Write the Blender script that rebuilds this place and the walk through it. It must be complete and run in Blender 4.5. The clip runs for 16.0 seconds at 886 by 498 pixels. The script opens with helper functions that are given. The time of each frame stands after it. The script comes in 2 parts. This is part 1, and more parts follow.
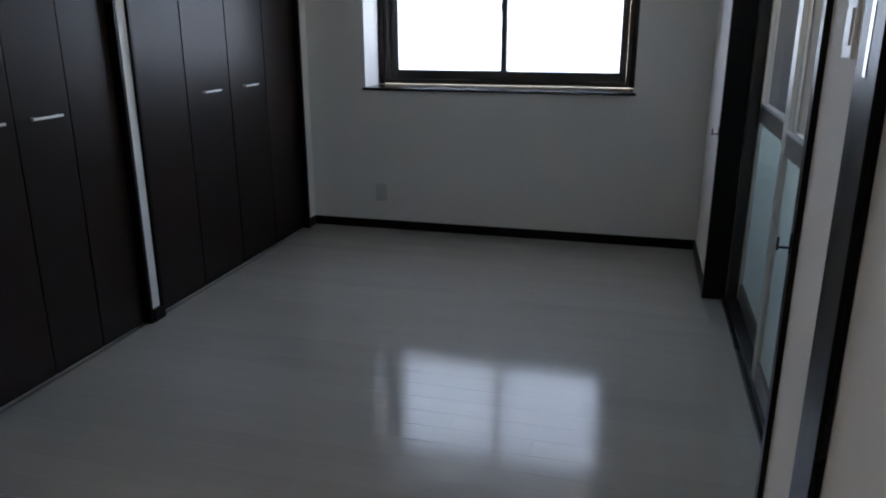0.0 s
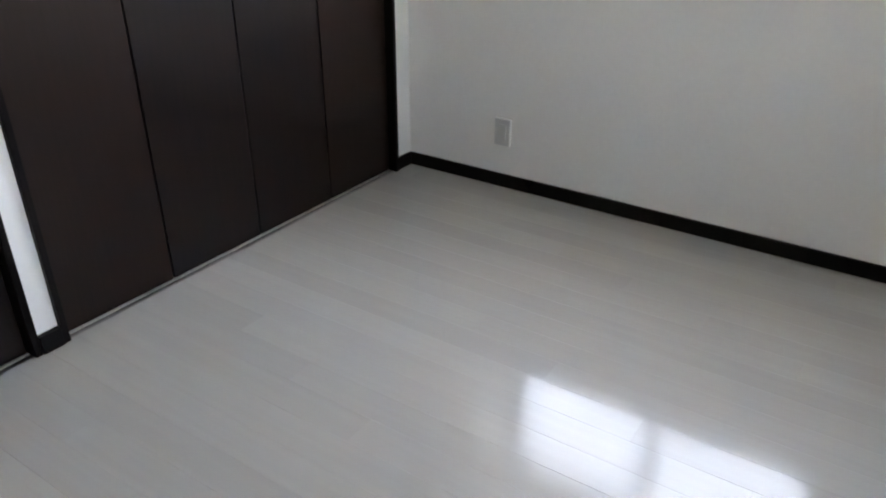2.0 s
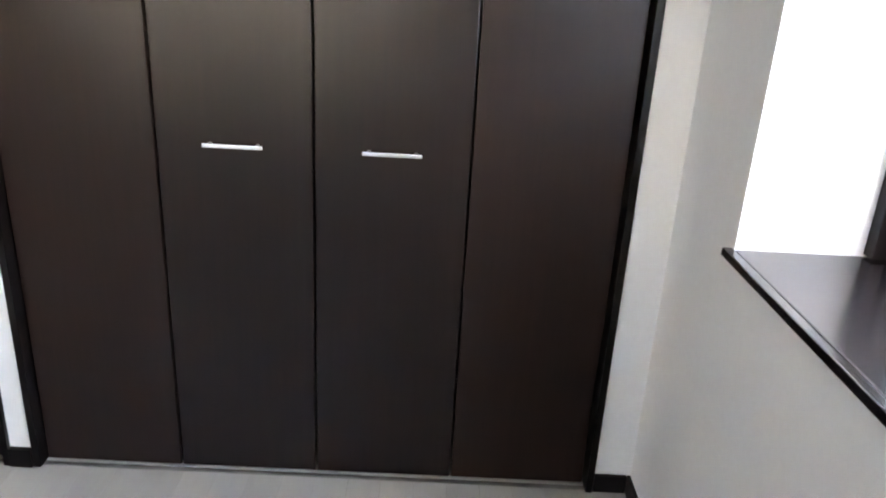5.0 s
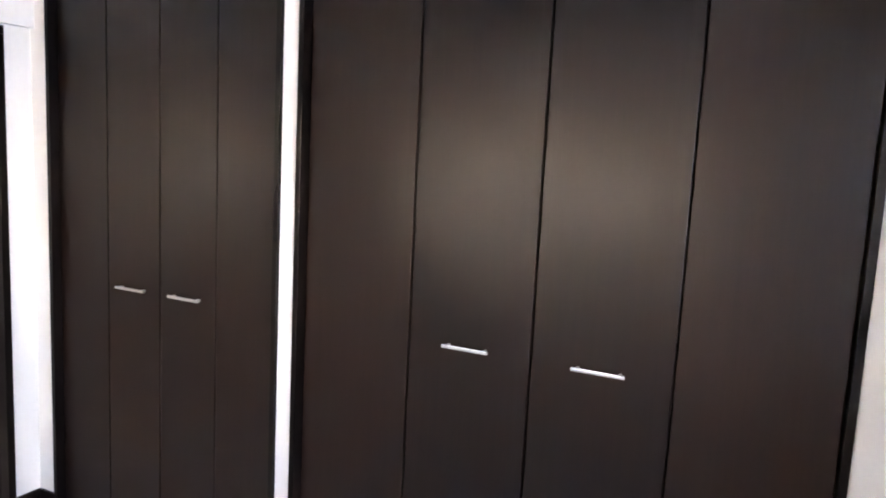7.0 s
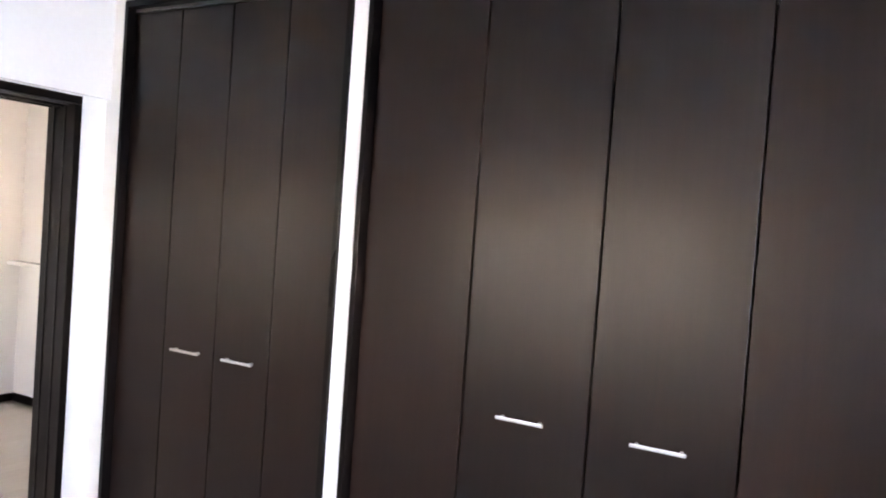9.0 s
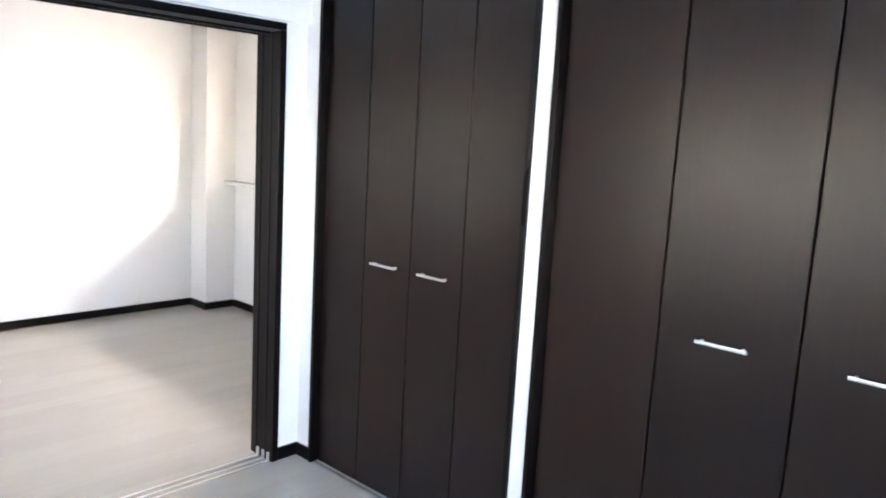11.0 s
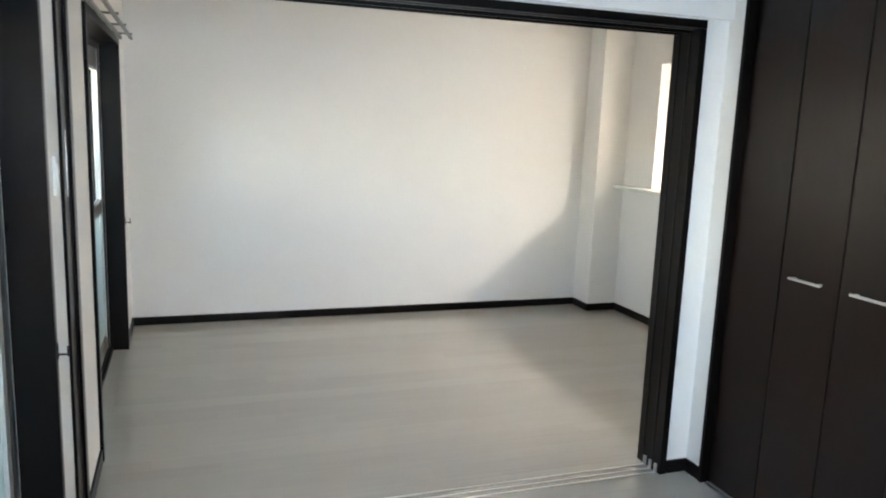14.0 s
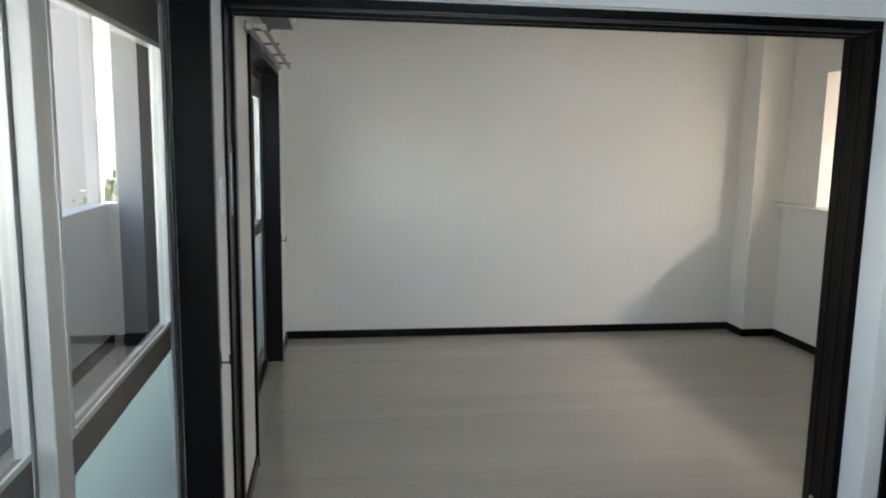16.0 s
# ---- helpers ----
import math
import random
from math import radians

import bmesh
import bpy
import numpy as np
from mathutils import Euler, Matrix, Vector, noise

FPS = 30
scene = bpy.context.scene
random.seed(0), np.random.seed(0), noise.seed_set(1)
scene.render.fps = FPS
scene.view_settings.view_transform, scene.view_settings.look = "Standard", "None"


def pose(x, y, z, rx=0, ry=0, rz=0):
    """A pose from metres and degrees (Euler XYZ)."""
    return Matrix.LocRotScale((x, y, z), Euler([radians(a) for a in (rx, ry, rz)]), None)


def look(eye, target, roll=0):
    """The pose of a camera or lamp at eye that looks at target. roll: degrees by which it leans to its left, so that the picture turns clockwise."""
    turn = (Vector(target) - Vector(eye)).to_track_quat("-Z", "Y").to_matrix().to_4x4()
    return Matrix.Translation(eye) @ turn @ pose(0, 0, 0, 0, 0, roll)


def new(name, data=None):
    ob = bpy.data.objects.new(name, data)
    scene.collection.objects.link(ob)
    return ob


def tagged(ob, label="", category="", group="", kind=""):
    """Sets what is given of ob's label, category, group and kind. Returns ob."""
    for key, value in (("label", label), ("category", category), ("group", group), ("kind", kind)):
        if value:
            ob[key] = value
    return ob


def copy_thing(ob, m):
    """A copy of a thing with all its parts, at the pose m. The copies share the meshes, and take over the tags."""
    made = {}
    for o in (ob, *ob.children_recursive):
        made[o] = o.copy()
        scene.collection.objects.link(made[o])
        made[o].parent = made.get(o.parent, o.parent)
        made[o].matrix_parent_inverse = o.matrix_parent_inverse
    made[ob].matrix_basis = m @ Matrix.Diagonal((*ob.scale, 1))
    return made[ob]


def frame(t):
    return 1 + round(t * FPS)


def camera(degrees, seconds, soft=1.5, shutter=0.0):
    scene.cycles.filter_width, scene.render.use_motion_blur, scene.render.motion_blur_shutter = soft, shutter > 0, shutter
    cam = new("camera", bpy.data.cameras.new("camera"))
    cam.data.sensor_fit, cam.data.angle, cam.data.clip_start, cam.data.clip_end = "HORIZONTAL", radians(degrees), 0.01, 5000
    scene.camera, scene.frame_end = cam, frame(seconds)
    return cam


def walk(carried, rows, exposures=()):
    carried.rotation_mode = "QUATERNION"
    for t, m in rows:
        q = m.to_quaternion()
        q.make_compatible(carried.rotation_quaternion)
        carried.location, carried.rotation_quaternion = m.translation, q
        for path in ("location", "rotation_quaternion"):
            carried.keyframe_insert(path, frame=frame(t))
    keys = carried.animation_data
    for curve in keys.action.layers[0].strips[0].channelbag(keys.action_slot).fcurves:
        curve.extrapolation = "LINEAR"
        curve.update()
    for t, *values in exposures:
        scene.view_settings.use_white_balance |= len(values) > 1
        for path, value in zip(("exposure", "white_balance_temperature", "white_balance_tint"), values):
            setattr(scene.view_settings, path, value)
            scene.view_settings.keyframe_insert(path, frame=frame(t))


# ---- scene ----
cam = camera(61.6, 16.0, soft=2.0)
PATH = [
    (0, (2.196, -1.549, 1.374), (1.707, 0.301, 0.791), -0.1),
    (0.5, (2.104, -1.091, 1.338), (1.484, 0.647, 0.566), -0.8),
    (1, (1.926, -0.566, 1.366), (1.157, 1.065, 0.501), -1.6),
    (1.5, (1.937, -0.030, 1.309), (1.113, 1.541, 0.384), -1.7),
    (2, (2.018, 0.443, 1.327), (1.04, 1.916, 0.392), 0.2),
    (2.5, (2.035, 0.955, 1.353), (0.883, 2.315, 0.446), 1.6),
    (3, (2.12, 1.432, 1.388), (0.789, 2.66, 0.541), 2.6),
    (3.5, (2.074, 1.854, 1.426), (0.565, 2.865, 0.588), 4.0),
    (4, (2.0, 2.227, 1.494), (0.291, 2.885, 0.69), 6.3),
    (4.5, (1.884, 2.411, 1.480), (0.069, 2.743, 0.709), 5.0),
    (7, (2.04, 2.925, 1.638), (0.259, 2.054, 1.372), 2.9),
    (7.5, (2.06, 2.93, 1.644), (0.284, 2.016, 1.542), 3.3),
    (8, (2.087, 2.911, 1.629), (0.297, 2.018, 1.648), 3.7),
    (10.5, (2.065, 2.852, 1.601), (0.521, 1.616, 1.303), 3.5),
    (11, (2.09, 2.835, 1.597), (0.639, 1.495, 1.289), 3.2),
    (11.5, (2.11, 2.818, 1.594), (0.748, 1.389, 1.273), 3.4),
    (12, (2.126, 2.799, 1.594), (0.885, 1.266, 1.26), 3.0),
    (12.5, (2.14, 2.781, 1.586), (1.032, 1.151, 1.244), 2.9),
    (13, (2.169, 2.759, 1.584), (1.181, 1.054, 1.238), 3.0),
    (13.5, (2.19, 2.719, 1.584), (1.365, 0.932, 1.232), 2.7),
    (14, (2.204, 2.705, 1.578), (1.549, 0.846, 1.238), 2.2),
    (14.5, (2.226, 2.708, 1.575), (1.735, 0.796, 1.255), 1.7),
    (15, (2.243, 2.709, 1.578), (1.895, 0.762, 1.283), 1.2),
    (15.5, (2.245, 2.715, 1.572), (1.953, 0.757, 1.287), 1.1),
    (16, (2.212, 2.684, 1.564), (1.922, 0.727, 1.269), 0.9),
]
EXPOSURES = [(0, 2.5, 7400, 21), (0.5, 3.47, 7700, 22), (1, 3.94, 7700, 22), (2, 4.34, 8300, 23), (3.5, 4.57, 8400, 23), (4.7, 4.77, 8400, 24), (7, 4.79, 8700, 33), (8.2, 4.84, 8700, 34), (10.5, 5.19, 7400, 24), (11, 5.01, 7400, 23), (12.5, 4.37, 7800, 18), (13.5, 4.27, 7800, 17), (14.5, 4.02, 7800, 16), (15.2, 3.67, 7800, 16), (16, 3.47, 7800, 16)]
walk(cam, [(t, look(eye, target, roll)) for t, eye, target, roll in PATH], EXPOSURES)

# ---- world and light ----
world = bpy.data.worlds.new("world")
scene.world = world
world.use_nodes = True
wn = world.node_tree
sky = wn.nodes.new("ShaderNodeTexSky")
sky.sky_type = "NISHITA"
sky.sun_disc = False
sky.sun_elevation = radians(57.4)
sky.sun_rotation = radians(243.4)
wn.links.new(sky.outputs[0], wn.nodes["Background"].inputs[0])
wn.nodes["Background"].inputs[1].default_value = 0.15

sun = new("sun", bpy.data.lights.new("sun", "SUN"))
sun.data.energy = 5.0
sun.data.angle = radians(0.5)
sun.data.color = (1.0, 0.95, 0.88)
sun.matrix_world = look((-4.0, -2.0, 7.0), (0, 0, 0))

# sky light that falls on the frosted window from outside
win_light = new("window_sky_light", bpy.data.lights.new("window_sky_light", "AREA"))
win_light.data.shape = "RECTANGLE"
win_light.data.size, win_light.data.size_y = 1.62, 0.98
win_light.data.energy = 1.3
win_light.data.spread = radians(120)
win_light.data.color = (0.38, 0.66, 1.0)
win_light.matrix_world = look((1.28, 3.66, 1.53), (1.28, 0.0, 1.25))


# ---- materials ----
def mat(name, base, rough=0.5, metal=0.0, vary=0.06, grain=None, bump=0.0, bump_scale=200.0, coat=0.0, spec=0.5, island=False, blotch=2.0, rough_vary=0.1):
    """A surface with broad blotches, finer grain along one axis and fine relief."""
    m = bpy.data.materials.new(name)
    m.use_nodes = True
    n, l = m.node_tree.nodes, m.node_tree.links
    b = n["Principled BSDF"]
    tc = n.new("ShaderNodeTexCoord")
    big = n.new("ShaderNodeTexNoise")
    big.inputs["Scale"].default_value = blotch
    big.inputs["Detail"].default_value = 4
    l.new(tc.outputs["Object"], big.inputs["Vector"])
    fine = n.new("ShaderNodeTexNoise")
    fine.inputs["Scale"].default_value = 1.0
    fine.inputs["Detail"].default_value = 6
    mp = n.new("ShaderNodeMapping")
    mp.inputs["Scale"].default_value = grain or (60, 60, 60)
    l.new(tc.outputs["Object"], mp.inputs["Vector"])
    l.new(mp.outputs[0], fine.inputs["Vector"])
    mix = n.new("ShaderNodeMath")
    mix.operation = "ADD"
    l.new(big.outputs["Fac"], mix.inputs[0])
    l.new(fine.outputs["Fac"], mix.inputs[1])
    last = mix.outputs[0]
    if island:
        info = n.new("ShaderNodeObjectInfo")
        add = n.new("ShaderNodeMath")
        add.operation = "MULTIPLY_ADD"
        add.inputs[1].default_value = 0.7
        l.new(info.outputs["Random"], add.inputs[0])
        l.new(last, add.inputs[2])
        last = add.outputs[0]
        mp2 = n.new("ShaderNodeVectorMath")
        mp2.operation = "SCALE"
        shift = n.new("ShaderNodeCombineXYZ")
        l.new(info.outputs["Random"], shift.inputs[0])
        l.new(info.outputs["Random"], shift.inputs[2])
        l.new(shift.outputs[0], mp2.inputs[0])
        mp2.inputs["Scale"].default_value = 50
        l.new(mp2.outputs[0], mp.inputs["Location"])
    rng = n.new("ShaderNodeMapRange")
    rng.inputs["From Min"].default_value = 0.6
    rng.inputs["From Max"].default_value = 1.4 + (0.7 if island else 0)
    rng.inputs["To Min"].default_value = 1 - vary
    rng.inputs["To Max"].default_value = 1 + vary
    l.new(last, rng.inputs["Value"])
    col = n.new("ShaderNodeVectorMath")
    col.operation = "SCALE"
    col.inputs[0].default_value = base
    l.new(rng.outputs[0], col.inputs["Scale"])
    l.new(col.outputs[0], b.inputs["Base Color"])
    rr = n.new("ShaderNodeMapRange")
    rr.inputs["From Min"].default_value = 0.3
    rr.inputs["From Max"].default_value = 0.7
    rr.inputs["To Min"].default_value = rough * (1 - rough_vary)
    rr.inputs["To Max"].default_value = rough * (1 + rough_vary)
    l.new(big.outputs["Fac"], rr.inputs["Value"])
    l.new(rr.outputs[0], b.inputs["Roughness"])
    b.inputs["Metallic"].default_value = metal
    b.inputs["Specular IOR Level"].default_value = spec
    b.inputs["Coat Weight"].default_value = coat
    b.inputs["Coat Roughness"].default_value = 0.12
    if bump:
        bn = n.new("ShaderNodeTexNoise")
        bn.inputs["Scale"].default_value = bump_scale
        bn.inputs["Detail"].default_value = 3
        if grain:
            l.new(mp.outputs[0], bn.inputs["Vector"])
            bn.inputs["Scale"].default_value = 1.5
        else:
            l.new(tc.outputs["Object"], bn.inputs["Vector"])
        bp = n.new("ShaderNodeBump")
        bp.inputs["Strength"].default_value = bump
        bp.inputs["Distance"].default_value = 0.002
        l.new(bn.outputs["Fac"], bp.inputs["Height"])
        l.new(bp.outputs[0], b.inputs["Normal"])
    return m


WALL = mat("white_wallpaper", (0.83, 0.80, 0.75), 0.75, vary=0.025, bump=0.35, bump_scale=260, spec=0.25)
CEIL = mat("ceiling_paper", (0.80, 0.79, 0.76), 0.85, vary=0.02, bump=0.3, bump_scale=220, spec=0.2)
PLANK = mat("pale_floor_wood", (0.43, 0.395, 0.35), 0.13, vary=0.08, grain=(2.2, 45, 45), bump=0.05, island=True, spec=0.56, blotch=1.6, rough_vary=0.25)
SLAB = mat("subfloor", (0.22, 0.20, 0.18), 0.6, vary=0.1)
TRIM = mat("dark_stained_trim", (0.0060, 0.0038, 0.0032), 0.30, vary=0.2, grain=(60, 60, 5), bump=0.12, spec=0.16)
SILLM = mat("dark_sill_wood", (0.016, 0.012, 0.012), 0.2, vary=0.18, grain=(5, 70, 70), bump=0.05, spec=0.5)
DOOR = mat("espresso_wood_laminate", (0.0090, 0.0037, 0.0023), 0.33, vary=0.6, grain=(90, 90, 3.0), bump=0.01, spec=0.27, blotch=1.2, island=True, rough_vary=0.0)
GAPM = mat("dark_void", (0.012, 0.010, 0.010), 0.7, vary=0.05)
SILVER = mat("brushed_steel", (0.78, 0.77, 0.75), 0.3, metal=1.0, vary=0.05, grain=(200, 6, 200))
ALU = mat("bronze_aluminium", (0.055, 0.048, 0.043), 0.4, metal=0.4, vary=0.05, grain=(120, 120, 4))
ALU_PALE = mat("anodised_aluminium", (0.62, 0.60, 0.55), 0.34, metal=0.6, vary=0.05, grain=(120, 120, 4))
BRONZE = mat("dark_bronze_rail", (0.16, 0.14, 0.12), 0.34, metal=0.6, vary=0.05, grain=(120, 4, 120))
RUBBER = mat("black_gasket", (0.02, 0.02, 0.02), 0.6, vary=0.05)
PLASTIC = mat("white_plastic", (0.84, 0.83, 0.80), 0.35, vary=0.02)
PLATE = mat("outlet_plastic", (0.62, 0.61, 0.58), 0.4, vary=0.02)
PLASTIC_G = mat("grey_plastic", (0.22, 0.215, 0.20), 0.4, vary=0.03)
CONCRETE = mat("painted_render", (0.36, 0.36, 0.35), 0.85, vary=0.08, bump=0.5, bump_scale=90)
FACADE = mat("grey_render", (0.17, 0.165, 0.16), 0.85, vary=0.08, bump=0.4, bump_scale=20)
BALC = mat("balcony_floor_sheet", (0.50, 0.50, 0.49), 0.7, vary=0.12, bump=0.3, bump_scale=120)
GROUND = mat("pale_paving", (0.30, 0.295, 0.28), 0.9, vary=0.2, bump=0.3, bump_scale=30)
COUNTER = mat("white_counter_laminate", (0.80, 0.78, 0.72), 0.25, vary=0.02)
LEAF = mat("leaf_green", (0.05, 0.085, 0.03), 0.6, vary=0.4, blotch=9)
BARK = mat("bark_brown", (0.10, 0.075, 0.05), 0.9, vary=0.3, bump=0.6, bump_scale=40)


def clear_glass():
    m = bpy.data.materials.new("clear_glass")
    m.use_nodes = True
    b = m.node_tree.nodes["Principled BSDF"]
    b.inputs["Base Color"].default_value = (0.93, 0.97, 0.96, 1)
    b.inputs["Roughness"].default_value = 0.0
    b.inputs["IOR"].default_value = 1.5
    b.inputs["Transmission Weight"].default_value = 1.0
    return m


def frosted_glass(name, colour, through_part):
    m = bpy.data.materials.new(name)
    m.use_nodes = True
    n, l = m.node_tree.nodes, m.node_tree.links
    n.remove(n["Principled BSDF"])
    out = n["Material Output"]
    tl = n.new("ShaderNodeBsdfTranslucent")
    tl.inputs[0].default_value = (*colour, 1)
    rf = n.new("ShaderNodeBsdfRefraction")
    rf.inputs["Color"].default_value = (*colour, 1)
    rf.inputs["Roughness"].default_value = 0.45
    rf.inputs["IOR"].default_value = 1.02
    gl = n.new("ShaderNodeBsdfGlossy")
    gl.inputs["Roughness"].default_value = 0.25
    gl.inputs["Color"].default_value = (0.06, 0.065, 0.065, 1)
    mx = n.new("ShaderNodeMixShader")
    mx.inputs[0].default_value = through_part
    l.new(tl.outputs[0], mx.inputs[1])
    l.new(rf.outputs[0], mx.inputs[2])
    ad = n.new("ShaderNodeAddShader")
    l.new(mx.outputs[0], ad.inputs[0])
    l.new(gl.outputs[0], ad.inputs[1])
    l.new(ad.outputs[0], out.inputs[0])
    return m


GLASS = clear_glass()
FROST = frosted_glass("frosted_window_glass", (0.90, 0.93, 0.95), 0.4)
FROST_AQUA = frosted_glass("frosted_aqua_glass", (0.50, 0.54, 0.48), 0.25)


def glow_mat(name, colour, strength):
    m = bpy.data.materials.new(name)
    m.use_nodes = True
    b = m.node_tree.nodes["Principled BSDF"]
    b.inputs["Base Color"].default_value = (0.9, 0.9, 0.88, 1)
    b.inputs["Emission Color"].default_value = (*colour, 1)
    b.inputs["Emission Strength"].default_value = strength
    return m


# glow of the bar added behind the hatch, in place of the kitchen's daylight
HATCH_GLOW = glow_mat("hatch_light_glow", (0.92, 0.95, 0.98), 7)


# ---- mesh helpers ----
def add_box(bm, x0, x1, y0, y1, z0, z1, bevel=0.0):
    m = Matrix.LocRotScale(((x0 + x1) / 2, (y0 + y1) / 2, (z0 + z1) / 2), None, (abs(x1 - x0), abs(y1 - y0), abs(z1 - z0)))
    made = bmesh.ops.create_cube(bm, size=1, matrix=m)
    if bevel:
        es = list({e for v in made["verts"] for e in v.link_edges})
        bmesh.ops.bevel(bm, geom=es, offset=bevel, segments=2, affect="EDGES", profile=0.6)


def boxes(*rows, bevel=0.0):
    bm = bmesh.new()
    for r in rows:
        add_box(bm, *r, bevel=bevel)
    return bm


def rod(p, q, r, n=12):
    bm = bmesh.new()
    add_rod(bm, p, q, r, n)
    return bm


def add_rod(bm, p, q, r, n=12, r2=None):
    p, q = Vector(p), Vector(q)
    d = q - p
    m = Matrix.Translation((p + q) / 2) @ d.to_track_quat("Z", "Y").to_matrix().to_4x4()
    bmesh.ops.create_cone(bm, cap_ends=True, segments=n, radius1=r, radius2=r if r2 is None else r2, depth=d.length, matrix=m)


def link(name, bm, material, smooth=False):
    me = bpy.data.meshes.new(name)
    bm.to_mesh(me)
    bm.free()
    me.materials.append(material)
    if smooth:
        for p in me.polygons:
            p.use_smooth = True
    return new(name, me)


def part(name, bm, material, parent, label="", smooth=False):
    ob = link(name, bm, material, smooth)
    ob.parent = parent
    ob.matrix_parent_inverse = Matrix.Translation(parent.matrix_basis.translation).inverted() if parent.parent is None else Matrix()
    if label:
        ob["label"] = label
    return ob


def thing(name, at, label, category, group="", kind=""):
    ob = new(name)
    ob.empty_display_size = 0.05
    ob.matrix_basis = Matrix.Translation(at)
    return tagged(ob, label, category, group, kind)


def structure(name, bm, material, label, category):
    return tagged(link(name, bm, material), label, category, kind="structure")


# ---- plan ----
CEIL_Z = 2.475
W = 2.585            # balcony wall
L = 3.195            # window wall
BACK = -3.045        # far wall of the living room
HALF = -1.35         # kitchen wall
PY = -0.172          # living room face of the partition

# ---- the large structure ----
floor = structure("floor", boxes((-3.75, 2.74, -3.2, 3.6, -0.2, -0.014)), SLAB, "pale grey-beige glossy wooden plank floor", "floor")
structure("ceiling", boxes((-3.75, 2.74, -3.2, 3.6, CEIL_Z, 2.7)), CEIL, "plain white papered ceiling", "ceiling")

structure("wall_window", boxes((-0.75, 0.41, L, 3.6, -0.014, CEIL_Z), (2.145, 2.735, L, 3.6, -0.014, CEIL_Z), (0.41, 2.145, L, 3.6, -0.014, 0.945), (0.41, 2.145, L, 3.6, 2.04, CEIL_Z)),
          WALL, "white papered wall with a deep window recess", "wall")
structure("wall_balcony", boxes((W, 2.735, 2.30, L, -0.014, CEIL_Z), (W, 2.735, -0.79, 0.35, -0.014, CEIL_Z), (W, 2.735, BACK, -2.46, -0.014, CEIL_Z),
                                (W, 2.735, 0.35, 2.30, 1.985, CEIL_Z), (W, 2.735, -2.46, -0.79, 1.985, CEIL_Z)),
          WALL, "white papered wall with two balcony door openings", "wall")
structure("wall_back", boxes((-3.75, 2.735, BACK - 0.15, BACK, -0.014, CEIL_Z)), WALL, "plain white papered wall", "wall")
structure("wall_partition", boxes((HALF, 0.118, PY + 0.012, 0.0, -0.014, 2.034), (HALF, W, PY + 0.012, 0.0, 2.034, CEIL_Z), (0.0, W, 0.0, 0.028, 2.042, CEIL_Z)),
          WALL, "white papered partition above the wide sliding door opening", "wall")
structure("wall_closet", boxes((-0.1, 0.0, 0.0, 0.107, -0.014, CEIL_Z), (-0.1, 0.0, 1.298, 1.367, -0.014, CEIL_Z), (-0.1, 0.0, 3.083, L, -0.014, CEIL_Z),
                               (-0.1, 0.0, 0.107, 1.298, 2.455, CEIL_Z), (-0.1, 0.0, 1.367, 3.083, 2.455, CEIL_Z), (-0.75, -0.65, 0.0, L, -0.014, CEIL_Z)),
          WALL, "white strips of wall between the built-in closets", "wall")
structure("wall_kitchen", boxes((HALF - 0.12, HALF, BACK, -2.39, -0.014, CEIL_Z), (HALF - 0.12, HALF, -2.39, -0.55, -0.014, 1.068),
                                (HALF - 0.12, HALF, -2.39, -0.55, 2.08, CEIL_Z), (HALF - 0.12, HALF, -0.55, 0.0, -0.014, CEIL_Z)),
          WALL, "white half wall with a serving hatch to the kitchen", "wall")
structure("pillar", boxes((HALF, -1.08, BACK, -2.80, -0.014, CEIL_Z)), WALL, "white papered corner pillar", "pillar")
structure("wall_kitchen_outer", boxes((-3.75, -3.6, BACK, 0.0, -0.014, CEIL_Z), (-3.6, HALF - 0.12, -0.15, 0.0, -0.014, CEIL_Z)), WALL, "white kitchen walls behind the hatch", "wall")


# baseboards
def baseboard(name, x0, x1, y0, y1):
    return structure(name, boxes((x0, x1, y0, y1, 0.001, 0.062), bevel=0.0025), TRIM, "dark brown wooden baseboard along the white wall", "baseboard")


B = 0.011
baseboard("baseboard_window", 0.0, W, L - B, L + 0.004)
baseboard("baseboard_balcony", W - B, W + 0.004, 2.335, L - B - 0.001)
baseboard("baseboard_stub", W - B, W + 0.004, 0.02, 0.312)
baseboard("baseboard_strip_1", -0.004, B, 0.013, 0.106)
baseboard("baseboard_partition", 0.0, 0.112, -0.004, B)
baseboard("baseboard_strip_2", -0.004, 0.02, 1.2985, 1.3665)
baseboard("baseboard_strip_3", -0.004, B, 3.0835, L - B - 0.001)
baseboard("baseboard_back", -1.08, W, BACK - 0.004, BACK + B)
baseboard("baseboard_pillar_side", -1.084, -1.08 + B, BACK + B + 0.001, -2.80 + B)
baseboard("baseboard_pillar_front", HALF, -1.081, -2.804, -2.80 + B)
baseboard("baseboard_kitchen", HALF - 0.004, HALF + B, -2.80 + B + 0.001, PY)
baseboard("baseboard_living_corner", W - B, W + 0.004, BACK + B + 0.001, -2.497)
baseboard("baseboard_living_stub", W - B, W + 0.004, -0.752, PY - 0.005)

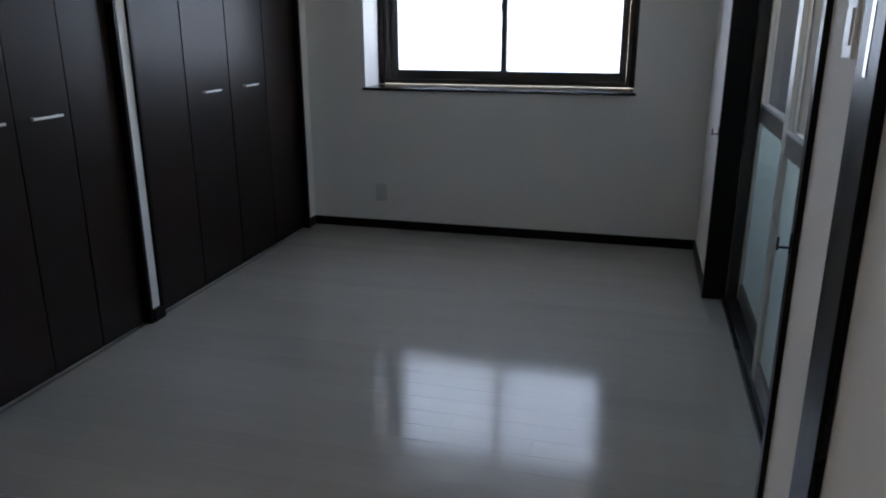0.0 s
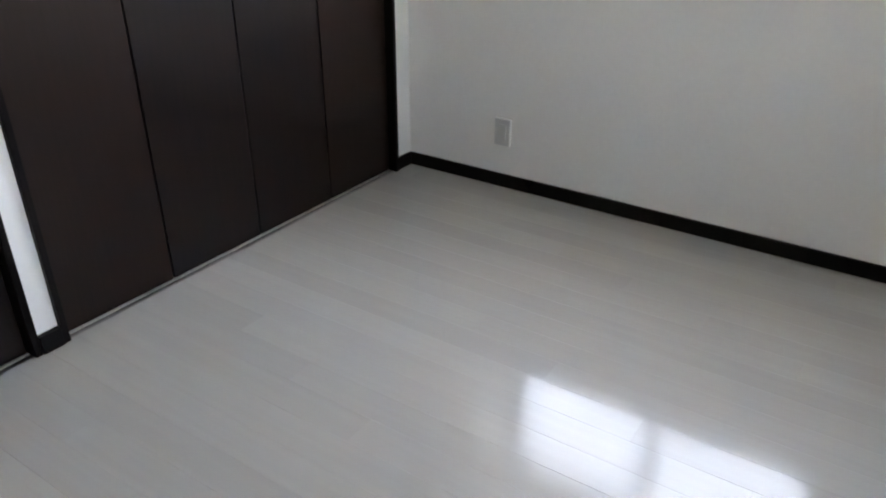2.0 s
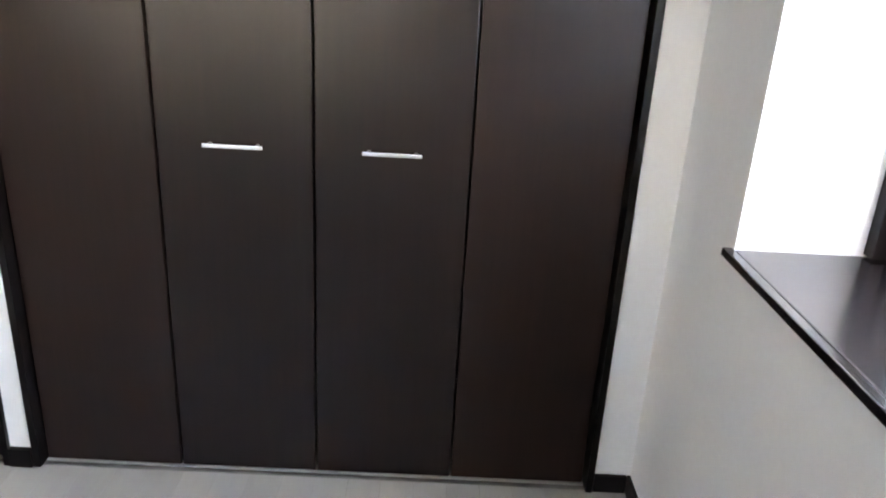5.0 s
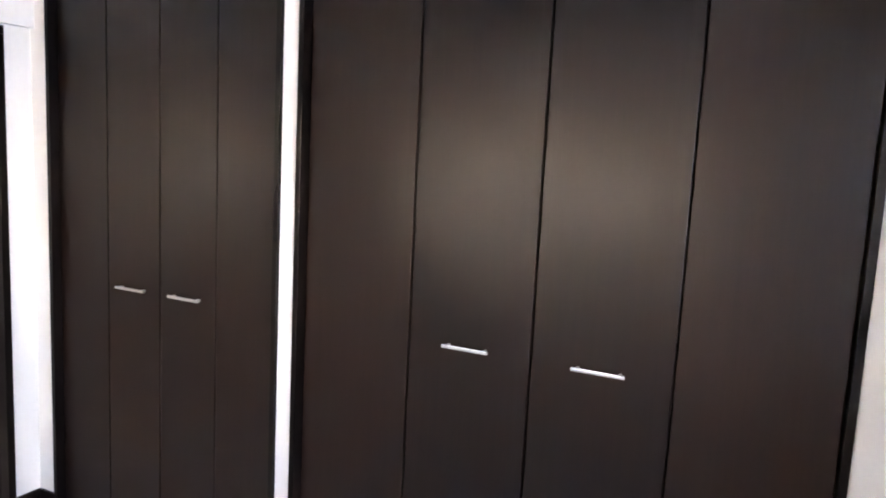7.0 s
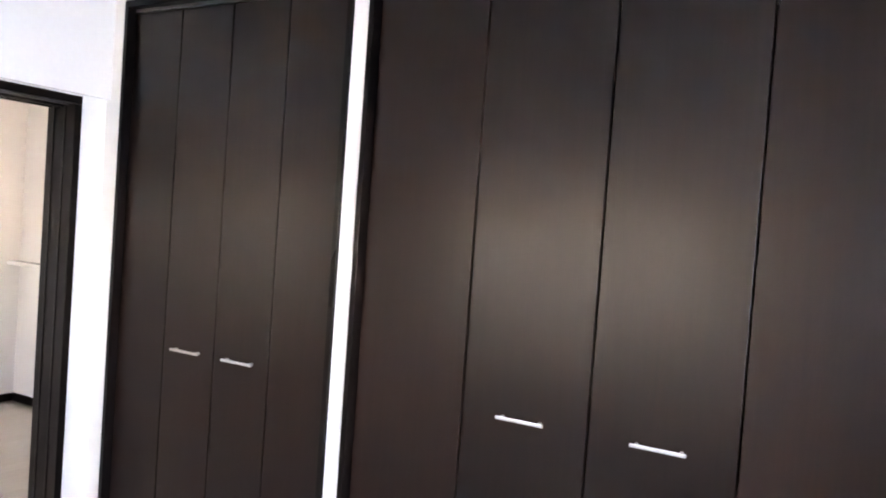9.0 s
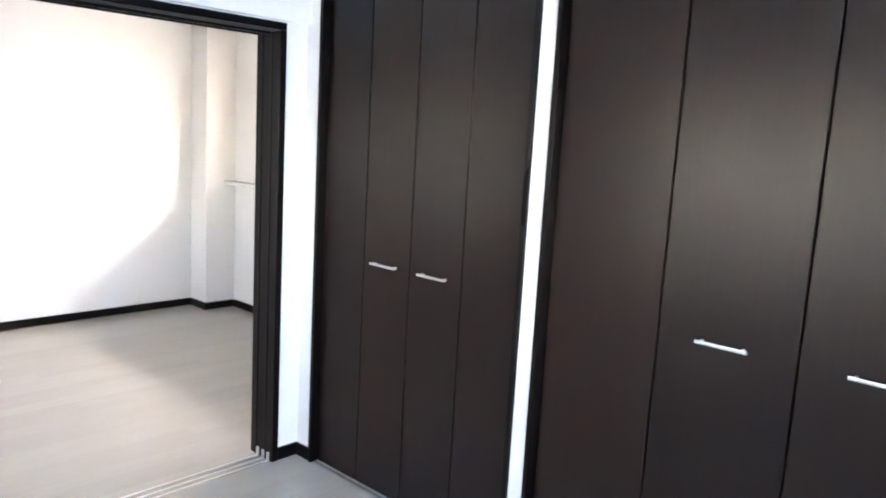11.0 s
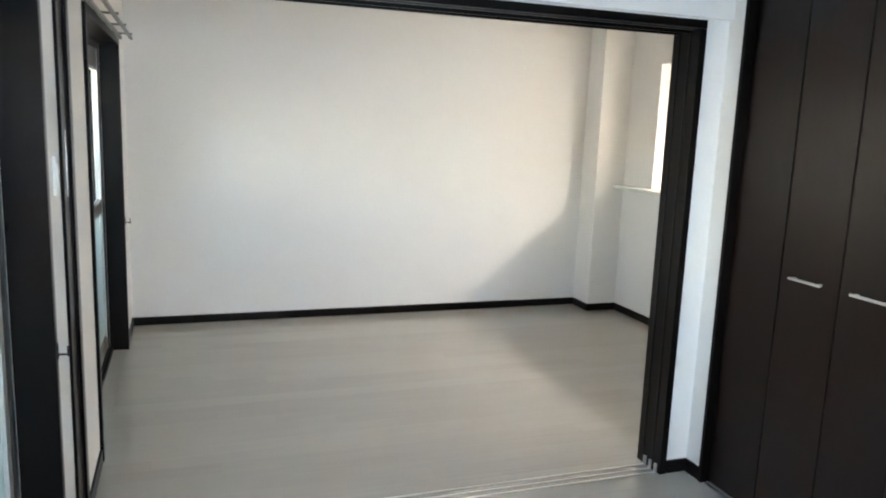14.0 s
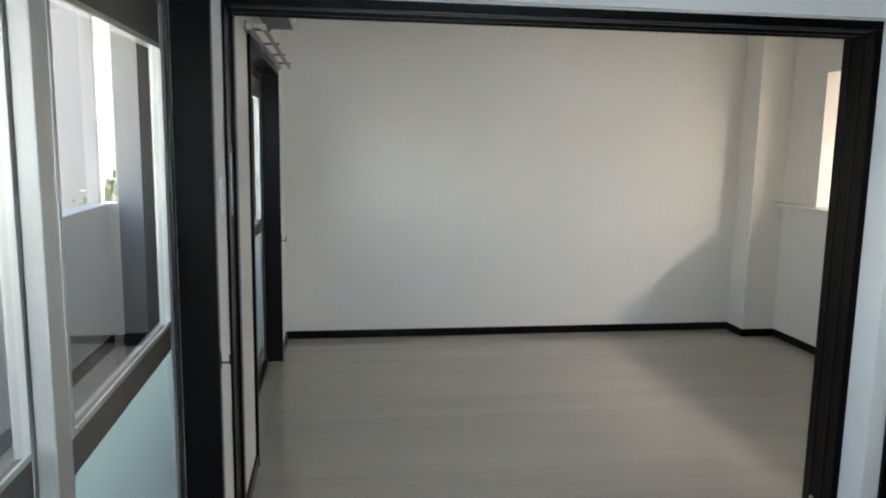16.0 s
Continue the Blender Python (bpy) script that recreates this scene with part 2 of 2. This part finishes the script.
# ---- wide opening between the rooms ----
opening = thing("sliding_door_frame", (1.35, -0.08, 0), "dark brown wooden frame of the wide sliding door opening", "door frame", kind="structure")
JX0, JX1 = 0.118, 0.15
rows = [(JX0, JX1, PY, 0.012, 0.0, 2.0)]
part("jamb", boxes(*rows, bevel=0.002), TRIM, opening)
part("jamb", boxes((2.573, 2.584, PY, 0.012, 0.0, 2.0), bevel=0.002), TRIM, opening)
part("door_stop", boxes((2.562, 2.5725, PY, -0.115, 0.004, 1.999), bevel=0.002), TRIM, opening)
part("head", boxes((JX0, 2.584, PY, 0.012, 2.0005, 2.034), bevel=0.002), TRIM, opening)
for y in (-0.125, -0.05):
    part("door_stop", boxes((JX1, JX1 + 0.004, y - 0.006, y + 0.006, 0.004, 1.999), bevel=0.0015), TRIM, opening)
    part("head_groove_rib", boxes((JX1 + 0.013, 2.561, y - 0.005, y + 0.005, 1.982, 2.0), bevel=0.0015), TRIM, opening)
for y in (-0.1, -0.056, -0.015):
    part("head_track", boxes((JX1 + 0.014, 2.56, y - 0.007, y + 0.007, 1.993, 2.0)), ALU, opening, "slim bronze track in the frame head")
    part("floor_track", boxes((JX1 + 0.002, 2.571, y - 0.006, y + 0.006, 0.0005, 0.004), bevel=0.001), SILVER, opening, "slim silver floor track")
    part("track_stop", boxes((JX1 + 0.002, JX1 + 0.012, y - 0.008, y + 0.008, 0.0045, 0.045), bevel=0.002), SILVER, opening, "small metal stop on the track")
part("latch_plate", boxes((2.5715, 2.5728, -0.066, -0.046, 1.28, 1.50), bevel=0.0005), SILVER, opening, "long steel latch plate")


# ---- closets ----
def closet(y0, y1, names_label):
    c = thing("closet", (0, (y0 + y1) / 2, 0), names_label, "closet", group="built-in closets")
    f = 0.022
    part("frame_side", boxes((-0.09, 0.014, y0 + 0.001, y0 + f, 0.0, 2.454), bevel=0.002), TRIM, c)
    part("frame_side", boxes((-0.09, 0.014, y1 - f, y1 - 0.001, 0.0, 2.454), bevel=0.002), TRIM, c)
    part("frame_head", boxes((-0.09, 0.014, y0 + f + 0.001, y1 - f - 0.001, 2.425, 2.454), bevel=0.002), TRIM, c)
    part("head_track", boxes((-0.052, -0.022, y0 + f, y1 - f, 2.409, 2.4245)), ALU, c, "slim metal top track")
    part("floor_track", boxes((-0.055, -0.018, y0 + f + 0.001, y1 - f - 0.001, 0.0005, 0.004), bevel=0.001), ALU_PALE, c, "slim silver floor track")
    part("back_panel", boxes((-0.64, -0.63, y0, y1, 0.0, 2.42)), GAPM, c)
    a, b = y0 + f + 0.003, y1 - f - 0.003
    w = (b - a) / 4
    for i in range(4):
        gap = 0.003
        d0, d1 = a + i * w + gap, a + (i + 1) * w - gap
        d = part("door_panel", boxes((-0.048, -0.025, d0, d1, 0.007, 2.405), bevel=0.003), DOOR, c)
        if i in (1, 2):
            mid = (d0 + d1) / 2
            bm = boxes((-0.006, 0.002, mid - 0.078, mid + 0.078, 1.0235, 1.0335), bevel=0.002)
            add_box(bm, -0.029, -0.005, mid - 0.066, mid - 0.058, 1.024, 1.033)
            add_box(bm, -0.029, -0.005, mid + 0.058, mid + 0.066, 1.024, 1.033)
            part("handle", bm, SILVER, d, "slim brushed steel bar handle")
    return c


closet(0.107, 1.298, "narrow dark brown four-panel folding door closet, closed")
closet(1.367, 3.083, "wide dark brown four-panel folding door closet, closed")

# ---- window ----
window = thing("window_1", (1.28, 3.53, 0.97), "bronze framed sliding window with bright frosted glass", "window", kind="structure")
part("window_sill", boxes((0.397, 2.158, 3.172, L - 0.0005, 0.945, 0.964), (0.411, 2.144, L - 0.0005, 3.60, 0.945, 0.964), bevel=0.004), SILLM, window, "glossy dark wooden sill board")
part("inner_casing", boxes((0.411, 0.446, 3.47, 3.50, 0.9685, 2.039), bevel=0.002), TRIM, window)
part("inner_casing", boxes((2.109, 2.144, 3.47, 3.50, 0.9685, 2.039), bevel=0.002), TRIM, window)
part("inner_casing", boxes((0.4465, 2.1085, 3.47, 3.50, 2.014, 2.039), bevel=0.002), TRIM, window)
fr = boxes((0.411, 0.47, 3.501, 3.59, 0.9685, 2.039), (2.085, 2.144, 3.501, 3.59, 0.9685, 2.039), (0.47, 2.085, 3.501, 3.59, 1.99, 2.039), (0.47, 2.085, 3.505, 3.59, 0.9685, 0.998), bevel=0.002)
part("window_frame", fr, ALU, window)


def window_sash(x0, x1, y, st0, st1):
    z0, z1 = 0.9985, 1.989
    s = part("sash", boxes((x0, x0 + st0, y, y + 0.03, z0, z1), (x1 - st1, x1, y, y + 0.03, z0, z1),
                           (x0 + st0, x1 - st1, y + 0.001, y + 0.029, z0, z0 + 0.06), (x0 + st0, x1 - st1, y + 0.001, y + 0.029, z1 - 0.04, z1), bevel=0.002), ALU, window)
    p = part("pane", boxes((x0 + st0 - 0.003, x1 - st1 + 0.003, y + 0.013, y + 0.017, z0 + 0.055, z1 - 0.035)), FROST, s, "bright frosted glass pane")
    p.visible_shadow = False
    return s


window_sash(0.4715, 1.300, 3.548, 0.055, 0.03)
inner = window_sash(1.262, 2.0835, 3.512, 0.034, 0.045)
bm = boxes((1.268, 1.286, 3.494, 3.5115, 1.435, 1.485), bevel=0.003)
add_box(bm, 1.262, 1.276, 3.484, 3.496, 1.45, 1.495, bevel=0.003)
part("crescent_lock", bm, RUBBER, inner, "small dark crescent lock")


# ---- balcony doors ----
def balcony_door(name, y0, y1, label):
    H = 1.985
    d = thing(name, (2.66, (y0 + y1) / 2, 0), label, "sliding door", group="balcony doors", kind="structure")
    part("casing", boxes((2.57, 2.685, y0 - 0.034, y0 + 0.002, 0.0, H + 0.02), bevel=0.002), TRIM, d)
    part("casing", boxes((2.57, 2.685, y1 - 0.002, y1 + 0.034, 0.0, H + 0.02), bevel=0.002), TRIM, d)
    part("casing", boxes((2.57, 2.685, y0 + 0.0025, y1 - 0.0025, H - 0.02, H + 0.02), bevel=0.002), TRIM, d)
    part("threshold", boxes((2.668, 2.6855, y0 + 0.0025, y1 - 0.0025, -0.01, 0.022), bevel=0.002), TRIM, d, "dark wooden threshold")
    a, b = y0 + 0.003, y1 - 0.003
    part("outer_frame", boxes((2.686, 2.775, a - 0.02, a + 0.03, 0.0, H), (2.686, 2.775, b - 0.03, b + 0.02, 0.0, H), (2.686, 2.775, a + 0.03, b - 0.03, H - 0.055, H), (2.686, 2.775, a + 0.03, b - 0.03, -0.01, 0.03), bevel=0.002), ALU, d)
    mid = (a + b) / 2
    for k, (s0, s1, x) in enumerate(((a + 0.031, mid + 0.04, 2.695), (mid - 0.04, b - 0.031, 2.735))):
        z0, z1 = 0.0305, H - 0.056
        ws0, ws1 = (0.045, 0.08) if k == 0 else (0.08, 0.045)
        s = part("sash", boxes((x, x + 0.034, s0, s0 + ws0, z0, z1), (x, x + 0.034, s1 - ws1, s1, z0, z1), bevel=0.003), ALU_PALE, d)
        for r0, r1 in ((z0, z0 + 0.09), (z1 - 0.115, z1), (0.925, 1.0)):
            part("rail", boxes((x + 0.001, x + 0.033, s0 + ws0, s1 - ws1, r0, r1), bevel=0.003), BRONZE, s, "bronze aluminium cross rail")
        g0, g1 = s0 + ws0 - 0.004, s1 - ws1 + 0.004
        bead = boxes((x - 0.002, x + 0.004, g0, g0 + 0.014, 1.001, z1 - 0.116), (x - 0.002, x + 0.004, g1 - 0.014, g1, 1.001, z1 - 0.116),
                     (x - 0.002, x + 0.004, g0 + 0.014, g1 - 0.014, 1.001, 1.013), (x - 0.002, x + 0.004, g0 + 0.014, g1 - 0.014, z1 - 0.128, z1 - 0.116))
        part("glazing_bead", bead, ALU_PALE, s)
        p = part("pane", boxes((x + 0.014, x + 0.018, g0, g1, 0.998, z1 - 0.112)), GLASS, s, "clear glass pane")
        p.visible_shadow = False
        q = part("pane", boxes((x + 0.014, x + 0.018, g0, g1, z0 + 0.086, 0.928)), FROST_AQUA, s, "frosted aqua glass pane")
        q.visible_shadow = False
    return d


balcony_door("door_1", 0.35, 2.30, "two-leaf sliding balcony door, clear and frosted glass")
balcony_door("door_2", -2.46, -0.79, "two-leaf sliding balcony door beneath a curtain rail")

# small hook on the wall stub beside the balcony door
hook = thing("tassel_hook", (2.57, 0.33, 0.86), "small dark metal curtain hook on the door casing", "hook")
bm = boxes((2.5665, 2.5695, 0.326, 0.340, 0.835, 0.885), bevel=0.001)
add_rod(bm, (2.567, 0.333, 0.85), (2.54, 0.333, 0.85), 0.003, 8)
add_rod(bm, (2.54, 0.333, 0.843), (2.54, 0.333, 0.875), 0.003, 8)
part("hook", bm, RUBBER, hook)
copy_thing(hook, Matrix.Translation((2.57, -2.484, 0.86)))
copy_thing(hook, Matrix.Translation((2.57, 2.314, 0.86)))
sw = thing("wall_switch", (W, 0.115, 1.365), "white plastic light switch on the wall stub", "light switch")
part("plate", boxes((W - 0.008, W + 0.002, 0.08, 0.15, 1.305, 1.425), bevel=0.002), PLASTIC, sw)
part("rocker", boxes((W - 0.012, W - 0.0085, 0.093, 0.137, 1.33, 1.40), bevel=0.001), PLASTIC, sw)

# curtain rail in the living room
rail = thing("curtain_rail", (2.5, -1.45, 2.0), "double grey curtain rail above the balcony door", "curtain rail")
for x in (2.55, 2.491):
    part("rail", boxes((x - 0.008, x + 0.008, -2.36, -0.52, 1.992, 2.008), bevel=0.002), PLASTIC_G, rail)
    for y in (-2.365, -0.515):
        part("end_cap", boxes((x - 0.011, x + 0.011, y - 0.012, y + 0.012, 1.988, 2.012), bevel=0.004), PLASTIC, rail)
for y in (-2.2, -1.7, -1.2, -0.7):
    part("bracket", boxes((2.476, W, y - 0.009, y + 0.009, 2.0085, 2.018), (W - 0.004, W, y - 0.012, y + 0.012, 2.012, 2.05)), PLASTIC_G, rail)

# air conditioner high on the balcony wall
ac = thing("air_conditioner", (W, -0.7, 2.2), "white wall-mounted air conditioner above the curtain rail", "air conditioner")
prof = [(0.0, 2.095), (0.13, 2.08), (0.19, 2.10), (0.215, 2.15), (0.22, 2.32), (0.20, 2.355), (0.0, 2.36)]
bm = bmesh.new()
va = [bm.verts.new((W - x, -0.33, z)) for x, z in prof]
vb = [bm.verts.new((W - x, -1.10, z)) for x, z in prof]
bm.faces.new(va)
bm.faces.new(vb[::-1])
for i in range(len(prof)):
    j = (i + 1) % len(prof)
    bm.faces.new((va[j], va[i], vb[i], vb[j]))
bmesh.ops.recalc_face_normals(bm, faces=bm.faces)
part("body", bm, PLASTIC, ac)
part("louver", boxes((W - 0.185, W - 0.06, -1.06, -0.37, 2.066, 2.072), bevel=0.002), PLASTIC_G, ac, "grey outlet louver")

# outlet
outlet = thing("wall_outlet", (0.508, L, 0.258), "white plastic power outlet on the white wall", "outlet")
part("plate", boxes((0.470, 0.546, L - 0.014, L + 0.002, 0.198, 0.318), bevel=0.003), PLATE, outlet)
part("socket", boxes((0.489, 0.527, L - 0.0165, L - 0.0142, 0.222, 0.294), bevel=0.001), PLATE, outlet)

# kitchen counter, and an unseen light bar added for the light through the hatch
counter = thing("kitchen_counter", (HALF, -1.6, 1.08), "white counter board on the half wall", "counter")
part("counter_board", boxes((HALF + 0.0005, -1.245, -2.798, PY - 0.02, 1.0685, 1.098), (HALF - 0.3, HALF, -2.388, -0.552, 1.0685, 1.098), bevel=0.003), COUNTER, counter)
lamp = thing("kitchen_lamp", (-2.1, -1.5, CEIL_Z), "added white light bar in the unseen kitchen, standing in for light through the hatch", "lamp")
part("housing", boxes((-2.20, -2.0, -1.72, -0.38, 1.825, 1.855), bevel=0.004), PLASTIC, lamp)
part("cover", boxes((-2.16, -2.04, -1.71, -0.39, 1.78, 1.8245), bevel=0.012), HATCH_GLOW, lamp, "glowing white cover of the added light bar")
for y in (-1.5, -0.6):
    part("rod", rod((-2.1, y, 1.856), (-2.1, y, CEIL_Z + 0.002), 0.006), PLASTIC, lamp)

# ---- balcony and outside ----
structure("ground", boxes((-400, 400, -400, 400, -7.0, -6.9)), GROUND, "pale paved ground far below the balcony", "ground")
structure("balcony_floor", boxes((2.776, 3.86, -3.2, 3.6, -0.25, -0.03)), BALC, "grey sheet-covered balcony floor", "floor")
structure("balcony_parapet", boxes((3.86, 4.0, -3.2, 3.6, -0.25, 1.05), (3.79, 3.86, -3.2, -3.06, -0.029, 1.05), (3.92, 4.0, -3.2, -3.06, 1.05, 2.42)), CONCRETE, "pale rendered balcony parapet wall", "parapet")
structure("balcony_base_strip", boxes((3.852, 3.8605, -3.05, 3.45, -0.0295, 0.07), (2.775, 3.79, -3.0605, -3.052, -0.0295, 0.07)), GAPM, "dark waterproofed base strip along the balcony walls", "base strip")
structure("balcony_soffit", boxes((2.74, 4.0, -3.2, 3.6, 2.42, 2.7)), CONCRETE, "pale rendered underside of the upper balcony", "soffit")
structure("balcony_end_wall_1", boxes((2.736, 3.79, -3.2, -3.06, -0.029, 2.419)), CONCRETE, "grey rendered wall closing the balcony", "wall")
structure("balcony_end_wall_2", boxes((2.736, 3.859, 3.46, 3.6, -0.029, 2.419)), CONCRETE, "grey rendered wall closing the balcony", "wall")
structure("facade", boxes((2.736, 2.77, 2.325, 3.459, -0.029, 2.419), (2.736, 2.77, -0.765, 0.325, -0.029, 2.419), (2.736, 2.77, -3.059, -2.485, -0.029, 2.419),
                          (2.736, 2.77, 0.325, 2.325, 1.99, 2.419), (2.736, 2.77, -2.485, -0.765, 1.99, 2.419)), CONCRETE, "pale rendered outer wall of the flat", "wall")

# a pale building and a tree seen along the balcony
bld = thing("apartment_building", (12.0, -18.0, -6.9), "pale rendered apartment building beyond the balcony", "building")
part("wall", boxes((7.1, 17.0, -22.0, -14.0, -6.9, 9.0)), FACADE, bld)
part("roof", boxes((6.9, 17.2, -22.2, -13.8, 9.0, 9.4), bevel=0.05), BALC, bld)
for zf in (-5.6, -2.8, 0.0, 2.8, 5.6):
    for xw in (9.6, 12.2, 14.8):
        wd = part("window", boxes((xw - 0.85, xw + 0.85, -14.0, -13.95, zf - 0.05, zf + 1.25), bevel=0.01), ALU, bld)
        part("pane", boxes((xw - 0.78, xw + 0.78, -13.948, -13.94, zf + 0.02, zf + 1.18)), GAPM, wd)
tree = thing("tree", (6.6, -13.0, -6.9), "small leafy green tree beyond the balcony", "tree")
bm = bmesh.new()
add_rod(bm, (6.6, -13.0, -6.9), (6.65, -13.0, -2.5), 0.16, 10, 0.10)
for k in range(7):
    ang = k * 0.9
    add_rod(bm, (6.65, -13.0, -2.7 + 0.25 * k), (6.65 + 0.9 * math.cos(ang), -13.0 + 0.9 * math.sin(ang), -1.5 + 0.35 * k), 0.06, 7, 0.02)
part("trunk", bm, BARK, tree)
rnd = random.Random(4)
vs, fs = [], []
for k in range(1500):
    v = Vector((rnd.gauss(0, 1), rnd.gauss(0, 1), rnd.gauss(0, 1))).normalized() * rnd.uniform(0.45, 1.0)
    c = Vector((6.65, -13.0, -0.3)) + Vector((v.x * 1.0, v.y * 1.1, v.z * 1.3)) * (0.8 + 0.25 * math.sin(5 * v.x + 4 * v.z))
    q = Euler((rnd.uniform(0, 6), rnd.uniform(0, 6), rnd.uniform(0, 6))).to_matrix()
    n0 = len(vs)
    for p in ((-0.09, 0, 0), (0, -0.045, 0.01), (0.09, 0, 0), (0, 0.045, 0.01)):
        vs.append(c + q @ Vector(p))
    fs.append((n0, n0 + 1, n0 + 2, n0 + 3))
me = bpy.data.meshes.new("crown")
me.from_pydata(vs, [], fs)
me.materials.append(LEAF)
crown = new("crown", me)
crown.parent = tree
crown.matrix_parent_inverse = tree.matrix_basis.inverted()

# ---- floor planks, laid across the rooms ----
PW = 0.1012
meshes = {}


def plank(x0, x1, y0, y1):
    key = (round(x1 - x0, 3), round(y1 - y0, 3))
    if key not in meshes:
        a, b = key[0] - 0.00015, key[1] - 0.00015
        me = bpy.data.meshes.new("plank")
        c = 0.00025
        vs = [(0, 0, -0.0135), (a, 0, -0.0135), (a, b, -0.0135), (0, b, -0.0135), (0, 0, -c), (a, 0, -c), (a, b, -c), (0, b, -c), (c, c, 0), (a - c, c, 0), (a - c, b - c, 0), (c, b - c, 0)]
        fs = [(0, 3, 2, 1)] + [(i, (i + 1) % 4, (i + 1) % 4 + 4, i + 4) for i in range(4)] + [(i + 4, (i + 1) % 4 + 4, (i + 1) % 4 + 8, i + 8) for i in range(4)] + [(8, 9, 10, 11)]
        me.from_pydata(vs, [], fs)
        me.materials.append(PLANK)
        meshes[key] = me
    ob = new("plank", meshes[key])
    ob.location = (x0, y0, 0)
    ob.parent = floor


def lay(x0, x1, y0, y1, start):
    y, i = y0, 0
    while y < y1 - 0.005:
        y2 = min(y + PW, y1)
        cuts = [x0] + [c for c in (start + (i * 5 % 6) * 0.303 + k * 1.818 for k in range(-3, 4)) if x0 + 0.06 < c < x1 - 0.06] + [x1]
        for p, q in zip(cuts, cuts[1:]):
            plank(round(p, 3), round(q, 3), y, y2)
        y, i = y2, i + 1


lay(0.0, W, 0.0, L, 0.1)
lay(HALF, W, BACK, PY, 0.25)
lay(JX1, 2.573, PY, 0.0, 0.4)
for y0, y1 in ((0.3525, 2.2975), (-2.4575, -0.7925)):
    plank(W, 2.668, y0, y1)
